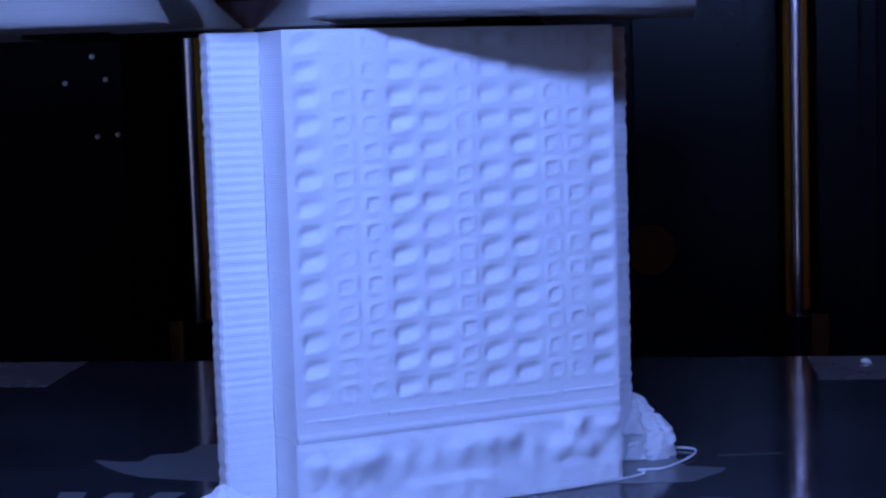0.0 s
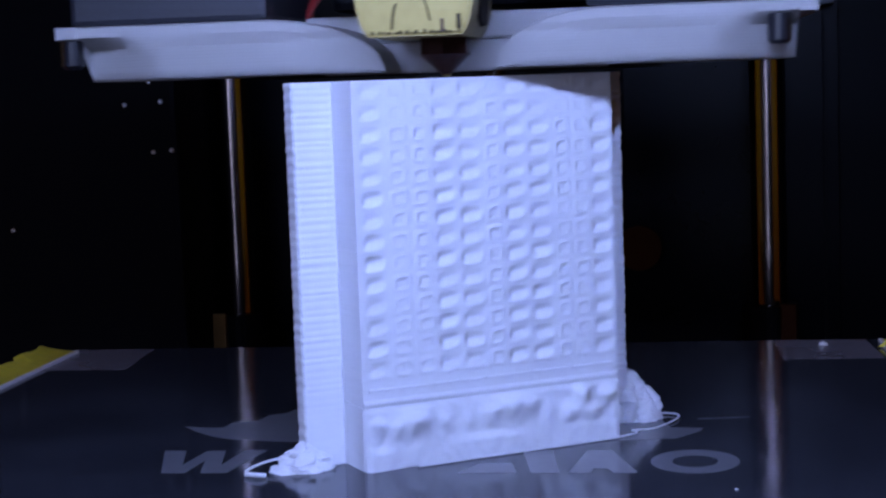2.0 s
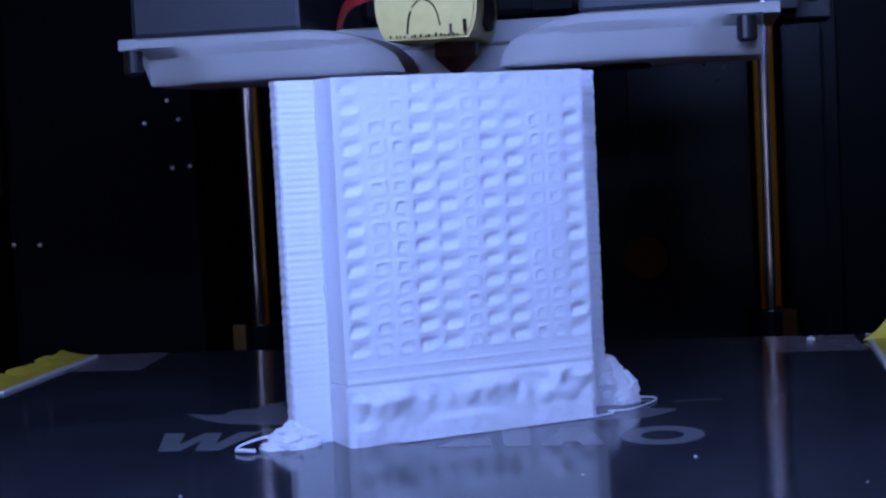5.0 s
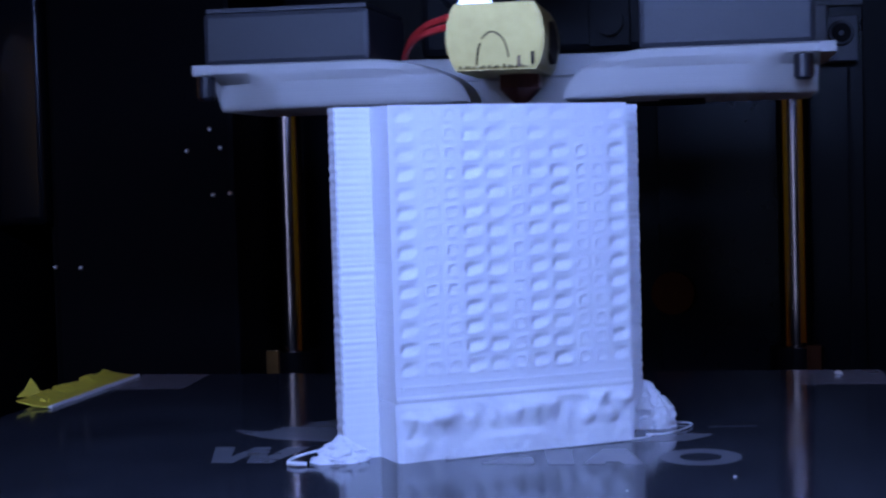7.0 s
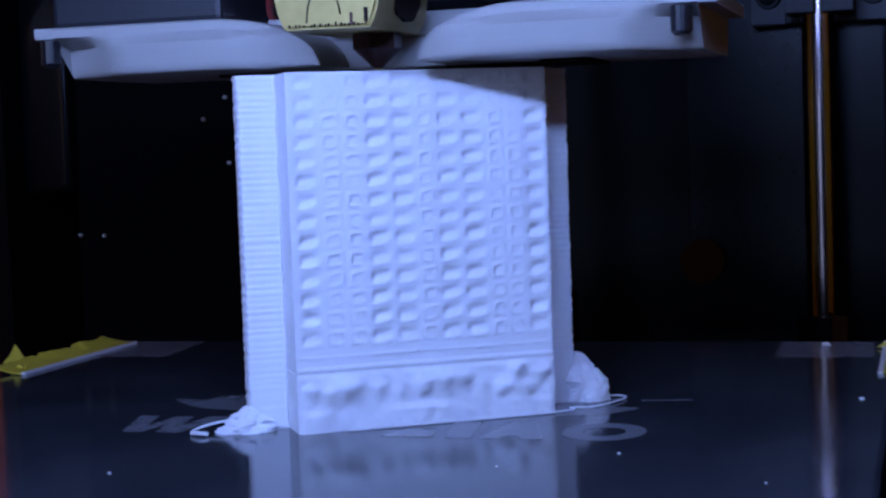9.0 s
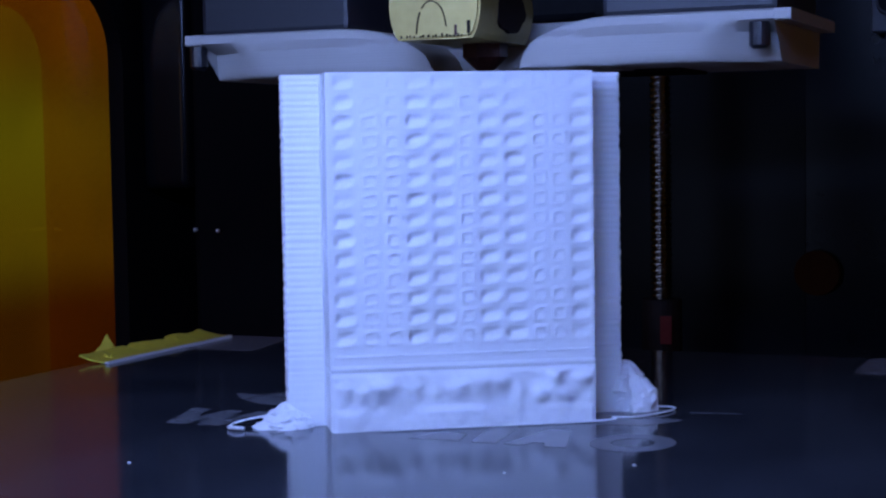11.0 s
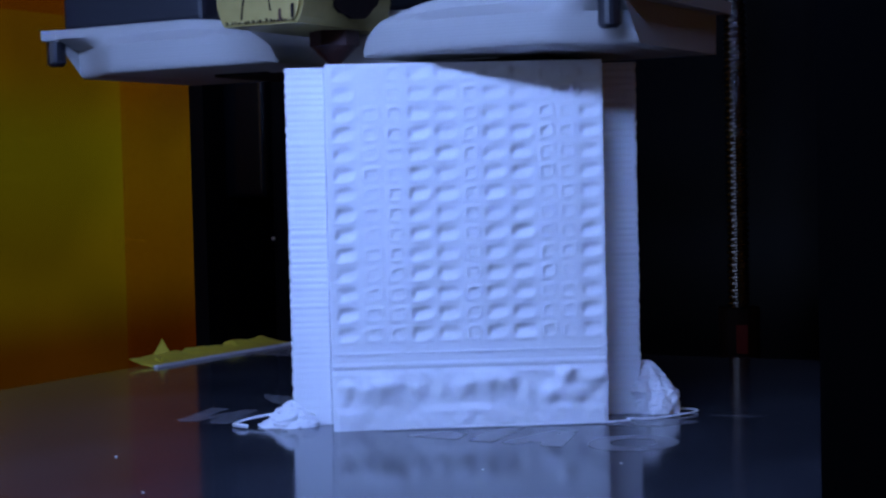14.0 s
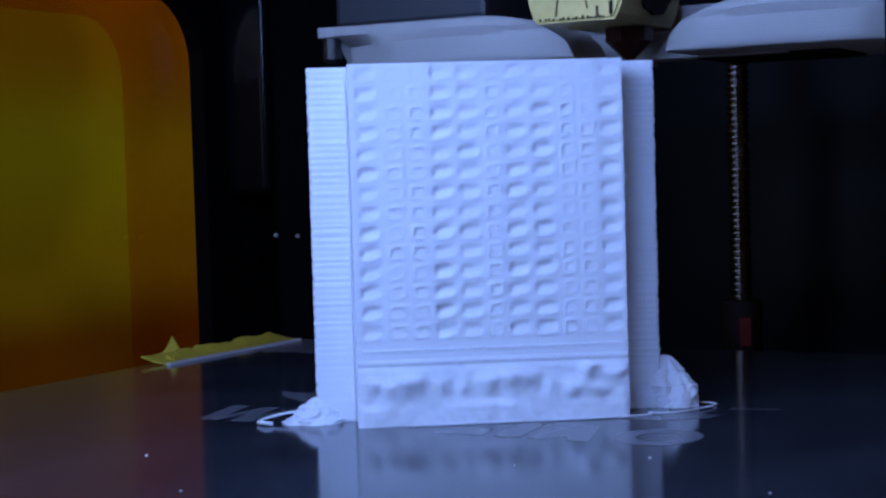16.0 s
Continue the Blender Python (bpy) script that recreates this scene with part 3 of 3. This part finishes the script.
LUMPS = ((0.185, 0.74, 0.058, 0.13, 0.016), (0.475, 0.72, 0.040, 0.12, 0.011), (0.56, 0.80, 0.045, 0.12, 0.015), (0.63, 0.78, 0.035, 0.11, 0.012), (0.845, 0.84, 0.034, 0.14, 0.016), (0.79, 0.55, 0.038, 0.11, 0.011),
         (0.875, 0.52, 0.042, 0.11, 0.012), (0.955, 0.78, 0.040, 0.09, 0.010), (0.05, 0.74, 0.034, 0.08, 0.008), (0.115, 0.66, 0.026, 0.09, 0.006), (0.30, 0.68, 0.030, 0.12, 0.006), (0.39, 0.66, 0.022, 0.12, 0.005), (0.71, 0.62, 0.022, 0.14, 0.006))
SHELVES = ((-0.10, 0.16, 0.42, 0.0085), (0.28, 0.65, 0.42, 0.0080), (0.72, 1.10, 0.38, 0.0065))


def ground_relief(a, b):
    h = 0.0
    for ca, cb, ra, rb, hh in LUMPS:
        h += 1.05 * hh * math.exp(-(((a - ca) / ra) ** 2 + ((b - cb) / (rb * (1.0 if b > cb else 1.6))) ** 2))
    for a0, a1, top, hh in SHELVES:
        edge = top + 0.05 * noise.noise(Vector((a * 14, top * 9, 2)))
        low = 0.20 + 0.09 * noise.noise(Vector((a * 11, top * 5, 6)))
        h += hh * sm((a - a0) / 0.10) * sm((a1 - a) / 0.10) * sm((edge - b) / 0.17) * (0.72 + 0.28 * sm((b - low) / 0.16))
    h += 0.0026 * noise.noise(Vector((a * 24, b * 4.6, 3))) + 0.0012 * noise.noise(Vector((a * 44, b * 8, 8)))
    h = h * sm(a / 0.02) * sm((1 - a) / 0.02) * sm((1 - b) / 0.08)
    return h + 0.0025 * sm((1 - b) / 0.1) + 0.001


part("ground_storey", lumpy(0.0, PW, 0.0, Z0 - 0.004, 170, 40, ground_relief), WHITE, tower, "ground floor with lumpy relief", smooth=True)
part("plinth", box(B(), 0.0, PW, 0.006, 0.125, 0.0, Z0 - 0.004), WHITE, tower)


def wing(u0, u1, v0, v1, jag):
    """A side wing whose floors show as slight ridges; its outer corner is notched floor by floor."""
    bm_ = B()
    n = 330
    rows_ = []
    for k in range(n + 1):
        z = Z1 * k / n
        ph = (z / (PITCH / 3)) % 1
        ridge = 0.00042 * math.sin(2 * math.pi * ph + 2.0 * noise.noise(Vector((z * 40, 7, u0)))) * (1 if z > 0.11 else 0.15) + 0.0009 * noise.noise(Vector((z * 90, u0, 0)))
        notch = 0.0014 * (0.5 + 0.5 * math.sin(2 * math.pi * z / (PITCH * 0.5))) + 0.0018 * noise.noise(Vector((z * 60, 4, u0)))
        a, b = (u0 - notch if jag < 0 else u0), (u1 + notch if jag > 0 else u1)
        c = 0.004
        prof = [(a, v1), (a, v0 + c - ridge), (a + c, v0 - ridge), (b - c, v0 - ridge), (b, v0 + c - ridge), (b, v1)]
        rows_.append([bm_.verts.new(Vector((p[0], p[1], z)) * DM) for p in prof])
    for r0, r1 in zip(rows_, rows_[1:]):
        for i in range(6):
            j = (i + 1) % 6
            bm_.faces.new((r0[i], r0[j], r1[j], r1[i]))
    bm_.faces.new(rows_[0]), bm_.faces.new(rows_[-1][::-1])
    bmesh.ops.recalc_face_normals(bm_, faces=bm_.faces)
    return bm_


part("wing", wing(-0.079, 0.0, 0.090, 0.128, -1), WHITE, tower, "ridged side wing")
part("wing", wing(PW, PW + 0.085, 0.100, 0.135, 1), WHITE, tower, "ridged side wing")
part("core", box(B(), 0.05, PW - 0.01, 0.1255, 0.22, 0.0, Z1 - 0.002), WHITE, tower, "plain block behind the front")


def heap(name, cx, cy, rx, ry, h, seed, steps, power=1.6):
    """A rough printed heap with flat ledges and broken faces, like rock."""
    bm_ = B()
    n, m = 44, 20
    rows_ = []
    for k in range(m + 1):
        f = k / m
        g = math.floor(f * steps) / steps
        lev = 0.45 * (g + (f - g) * 0.3) + 0.55 * f
        s = (1 - lev ** power) * 0.93 + 0.07
        rows_.append([])
        for i in range(n):
            a = 2 * math.pi * i / n
            ca, sa = math.cos(a), math.sin(a)
            q = 1 + 0.30 * noise.noise(Vector((ca * 1.8 + seed, sa * 1.8, f * 2.5))) + 0.16 * noise.noise(Vector((ca * 3.5, sa * 3.5 + seed, f * 5))) + 0.07 * noise.noise(Vector((ca * 12, sa * 12, f * 22 + seed)))
            dz = 0.04 * h * noise.noise(Vector((ca * 5 + seed, sa * 5, f * 6))) * min(1, 4 * f)
            rows_[-1].append(bm_.verts.new(Vector((cx + rx * s * q * ca, cy + ry * s * q * sa, h * f + dz)) * DM))
    for r0, r1 in zip(rows_, rows_[1:]):
        for i in range(n):
            j = (i + 1) % n
            bm_.faces.new((r0[i], r0[j], r1[j], r1[i]))
    bm_.faces.new(rows_[0][::-1]), bm_.faces.new(rows_[-1])
    return part(name, bm_, WHITE, tower, "rough white printed heap at the foot")


heap("rock_foot", PW + 0.100, 0.135, 0.056, 0.050, 0.104, 3, 4, 3.0)
heap("rock_foot", PW + 0.128, 0.110, 0.040, 0.035, 0.070, 9, 3, 3.0)
heap("rock_foot", -0.080, 0.10, 0.055, 0.05, 0.050, 5, 4, 1.5)
heap("rock_foot", -0.105, 0.10, 0.045, 0.035, 0.016, 12, 2)

st = thing("filament_string", "thin white filament string curled on the plate", "filament", "loose filament strings")
part("strand", tube(B(), [(-0.20, -0.13, 0.018), (-0.26, -0.115, 0.022), (-0.31, -0.135, 0.015), (-0.333, -0.17, 0.007), (-0.30, -0.185, 0.006)], 0.0024), WHITE, st)
part("stub", tube(B(), [(-0.33, -0.182, 0.005), (-0.305, -0.195, 0.007), (-0.29, -0.19, 0.005)], 0.0042), WHITE, st)
st = thing("filament_string", "thin white filament line along the model foot", "filament", "loose filament strings")
part("strand", tube(B(), [(-0.02, -0.115, 0.003), (0.12, -0.022, 0.003), (0.24, 0.055, 0.003), (0.34, 0.125, 0.003), (0.375, 0.165, 0.003), (0.365, 0.185, 0.003), (0.40, 0.195, 0.003), (0.425, 0.23, 0.003), (0.452, 0.285, 0.004), (0.456, 0.33, 0.004), (0.43, 0.345, 0.004), (0.40, 0.33, 0.004)], 0.0020), WHITE, st)

# ---- the print head ----
head = thing("print_head", "print head with brass heater block and twin fans", "print head")


def shroud(side):
    """A white fan duct: a flange above and a hollow body that slopes down towards the nozzle."""
    s = side
    if s < 0:
        xs = dict(out=-0.742, body=-0.700, tip=-0.108, bend=-0.36)
    else:
        xs = dict(out=0.680, body=0.645, tip=0.099, bend=0.31)
    o, bd, tp, bn = xs["out"], xs["body"], xs["tip"], xs["bend"]
    xs_ = sorted([o + (tp - o) * i / 56 for i in range(57)] + [bd - 0.0008, bd + 0.0008], key=lambda v: -v * s)

    def top(x):
        f = max(0.0, min(1.0, (x - bn) / (tp - bn)))
        return 0.737 + 0.096 * max(0.0, 1 - f ** 2.1) ** 0.55

    def low(x):
        return 0.808 if (x - bd) * s > 0 else 0.728

    def lip(x, z):
        f = max(0.0, min(1.0, (x - tp) / (bd - tp)))
        body = -0.012 * (1 - f) - 0.022 * math.sin(math.pi * f) + 0.070 * sm((f - 0.70) / 0.30)
        return -0.045 + (body * sm((0.808 - z) / 0.016) + 0.10 * (0.808 - z) if z < 0.808 else 0.0)

    bm_ = B()

    def skin(rows):
        g = [[bm_.verts.new(Vector(p) * DM) for p in row] for row in rows]
        for r0, r1 in zip(g, g[1:]):
            for k in range(len(r0) - 1):
                bm_.faces.new((r0[k], r0[k + 1], r1[k + 1], r1[k]))

    fs = (0.0, 0.01, 0.04, 0.1, 0.2, 0.3, 0.42, 0.55, 0.68, 0.8, 0.9, 0.97, 1.0)
    soft_edge = lambda f: 0.010 * (max(0.0, 0.04 - f) / 0.04) ** 2 + 0.008 * (max(0.0, f - 0.9) / 0.1) ** 2
    skin([[(x, lip(x, top(x) + (low(x) - top(x)) * f) + soft_edge(f), top(x) + (low(x) - top(x)) * f) for f in fs] for x in xs_])
    skin([[(x, lip(x, top(x)) + 0.010, top(x)), (x, 0.44, top(x))] for x in xs_])
    skin([[(x, lip(x, low(x)) + 0.008, low(x)), (x, 0.44, low(x))] for x in xs_])
    skin([[(x, 0.44, top(x)), (x, 0.44, low(x))] for x in xs_])
    for x in (xs_[0], xs_[-1]):
        skin([[(x, lip(x, top(x)) + 0.010, top(x)), (x, 0.44, top(x))], [(x, lip(x, low(x)) + 0.008, low(x)), (x, 0.44, low(x))]])
    bmesh.ops.remove_doubles(bm_, verts=bm_.verts, dist=1e-6)
    bmesh.ops.recalc_face_normals(bm_, faces=bm_.faces)
    for e in bm_.edges:
        e.smooth = e.calc_face_angle(0.0) < 0.6
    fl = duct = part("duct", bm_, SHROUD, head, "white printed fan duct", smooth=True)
    part("outlet", box(B(), min(tp, tp + s * 0.3), max(tp, tp + s * 0.3), 0.14, 0.38, 0.721, 0.7278), BURNT, duct)
    sx = 0.612 if s > 0 else -0.716
    sc = B()
    rod(sc, (sx, -0.026, 0.760), (sx, -0.026, 0.8075), 0.021, seg=16)
    rod(sc, (sx, -0.026, 0.753), (sx, -0.026, 0.760), 0.014, 0.021, seg=16)
    part("screw", sc, BLACK_SCREW, fl, "black screw under the flange")
    f0, f1 = (-0.735, -0.345) if s < 0 else (0.262, 0.640)
    fan = part("fan", box(B(), f0, f1, 0.02, 0.44, 0.8345, 0.955, 0.012), FAN, head, "dark grey blower fan")
    part("lid", box(B(), f0 + 0.006, f1 - 0.006, 0.03, 0.435, 0.956, 0.965), FAN, fan)


shroud(-1), shroud(1)
bridge = B()
box(bridge, -0.26, 0.30, 0.13, 0.20, 0.724, 0.785, 0.006)
box(bridge, -0.30, 0.34, 0.16, 0.24, 0.786, 0.84, 0.006)
box(bridge, -0.28, 0.32, 0.152, 0.1595, 0.792, 0.798)
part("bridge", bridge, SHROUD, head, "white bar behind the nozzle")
outline = []
for sgn in (1, -1):
    for k in range(13):
        f = -1 + k / 6
        outline.append((-0.025 + sgn * (0.084 + 0.020 * math.cos(f * math.pi / 2) ** 0.7), 0.857 + sgn * f * 0.070))
bm = prism(B(), outline, -0.225, 0.09)
bmesh.ops.bevel(bm, geom=[e for e in bm.edges if abs(e.verts[0].co.y - e.verts[1].co.y) < 1e-6 and e.verts[0].co.y < -0.0215], offset=0.0006, segments=2, affect="EDGES")
block = part("heater_block", bm, BRASS, head, "scratched brass heater block")
blob = []
for k in range(22):
    a = 2 * math.pi * k / 22
    q = 1 + 0.28 * noise.noise(Vector((math.cos(a) * 1.7, math.sin(a) * 1.7, 5))) + 0.12 * noise.noise(Vector((math.cos(a) * 5, math.sin(a) * 5, 9)))
    blob.append((-0.045 + 0.085 * q * math.cos(a), 0.849 + 0.045 * q * math.sin(a)))
part("residue", prism(B(), blob, 0.072, 0.0805, "x"), BURNT, block, "burnt black residue")
fleck = random.Random(11)
for k in range(16):
    x, h = -0.10 + 0.15 * k / 15 + fleck.uniform(-0.004, 0.004), fleck.choice((0.004, 0.006, 0.008, 0.022 if k > 9 else 0.006))
    part("residue", box(B(), x, x + fleck.uniform(0.0025, 0.006), -0.2262, -0.2245, 0.791, 0.791 + h, 0.0004), BURNT, block)
part("scratch", tube(B(), [(-0.064, -0.2255, 0.799), (-0.062, -0.2255, 0.817), (-0.059, -0.2255, 0.833), (-0.055, -0.2255, 0.844)], 0.0020), BURNT, block, "dark scratch")
part("scratch", tube(B(), [(-0.052, -0.2255, 0.852), (-0.036, -0.2255, 0.866), (-0.018, -0.2255, 0.862), (-0.004, -0.2255, 0.845), (0.004, -0.2255, 0.812)], 0.0016), BURNT, block, "dark scratch")
part("scratch", box(B(), 0.050, 0.058, -0.2265, -0.2245, 0.797, 0.823, 0.0006), BURNT, block, "dark burnt streak")
part("scratch", box(B(), 0.022, 0.028, -0.2265, -0.2245, 0.793, 0.815, 0.0006), NOZZLE, block, "brown burnt streak")
nz = B()
rod(nz, (0.0, 0.0, 0.757), (0.0, 0.0, 0.789), 0.050, seg=6)
rod(nz, (0.0, 0.0, 0.718), (0.0, 0.0, 0.757), 0.008, 0.048, seg=20)
part("nozzle", nz, NOZZLE, head, "brown stained nozzle")
part("nozzle_tip", rod(B(), (0.0, 0.0, 0.7155), (0.0, 0.0, 0.727), 0.006, 0.016, seg=16), BRASS, head)
part("heat_break", rod(B(), (0.0, 0.0, 0.95), (0.0, 0.0, 1.15), 0.022, seg=20), STEEL, head, "bright steel throat", smooth=True)
part("heatsink", box(B(), -0.1, 0.1, -0.1, 0.12, 1.03, 1.2, 0.01), FAN, head)
for k, dx in enumerate((0.0, 0.018)):
    part("wire", tube(B(), [(-0.15, -0.06 + dx, 0.915 - dx), (-0.20, -0.02, 0.905 - dx), (-0.25, 0.06, 0.885 - dx * 0.5), (-0.29, 0.16, 0.85), (-0.31, 0.25, 0.83)], 0.0075), RED, head, "red heater wire")
part("wire", tube(B(), [(-0.14, -0.02, 0.93), (-0.17, 0.0, 0.97), (-0.15, 0.04, 1.02)], 0.006), RUBBER, head, "black sensor wire")
part("carriage", box(B(), -0.30, 0.30, 0.42, 0.62, 0.86, 1.30, 0.02), BLACK, head, "black head carriage")
part("bracket", box(B(), -0.20, -0.12, 0.41, 0.419, 0.87, 1.0), STEEL, head)
part("bracket", box(B(), 0.12, 0.22, 0.405, 0.419, 0.87, 1.02, 0.003), BLACK, head)
part("bolt", rod(B(), (0.17, 0.38, 0.93), (0.17, 0.405, 0.93), 0.035, seg=20), BLACK, head, "black socket bolt")


def motions():
    walk(head, [
        (0, pose(-0.0178, -0.0070, 0)),
        (0.5, pose(-0.0017, 0.0089, 0)),
        (1, pose(0.0175, 0.0177, 0)),
        (1.5, pose(0.0225, 0.0160, 0)),
        (2, pose(0.0039, 0.0022, 0)),
        (2.5, pose(-0.0103, -0.0183, 0)),
        (3, pose(0.0039, -0.0068, 0)),
        (5.5, pose(0.0080, 0.0309, 0)),
        (6, pose(0.0254, 0.0197, 0)),
        (6.5, pose(0.0248, 0.0278, 0)),
        (7, pose(0.0099, 0.0294, 0)),
        (7.5, pose(-0.0078, 0.0075, 0)),
        (8, pose(-0.0235, -0.0071, 0)),
        (8.5, pose(-0.0087, 0.0071, 0)),
        (9, pose(0.0037, -0.0016, 0)),
        (11.5, pose(0.0023, 0.0384, 0)),
        (12, pose(-0.0093, 0.0319, 0)),
        (12.5, pose(-0.0250, 0.0243, 0)),
        (13, pose(-0.0262, 0.0100, 0)),
        (13.5, pose(-0.0293, -0.0006, 0)),
        (14, pose(-0.0167, -0.0028, 0)),
        (14.5, pose(-0.0008, 0.0068, 0)),
        (15, pose(0.0136, 0.0143, 0)),
        (15.5, pose(0.0286, 0.0203, 0)),
        (16, pose(0.0281, 0.0336, 0)),
    ])


motions()
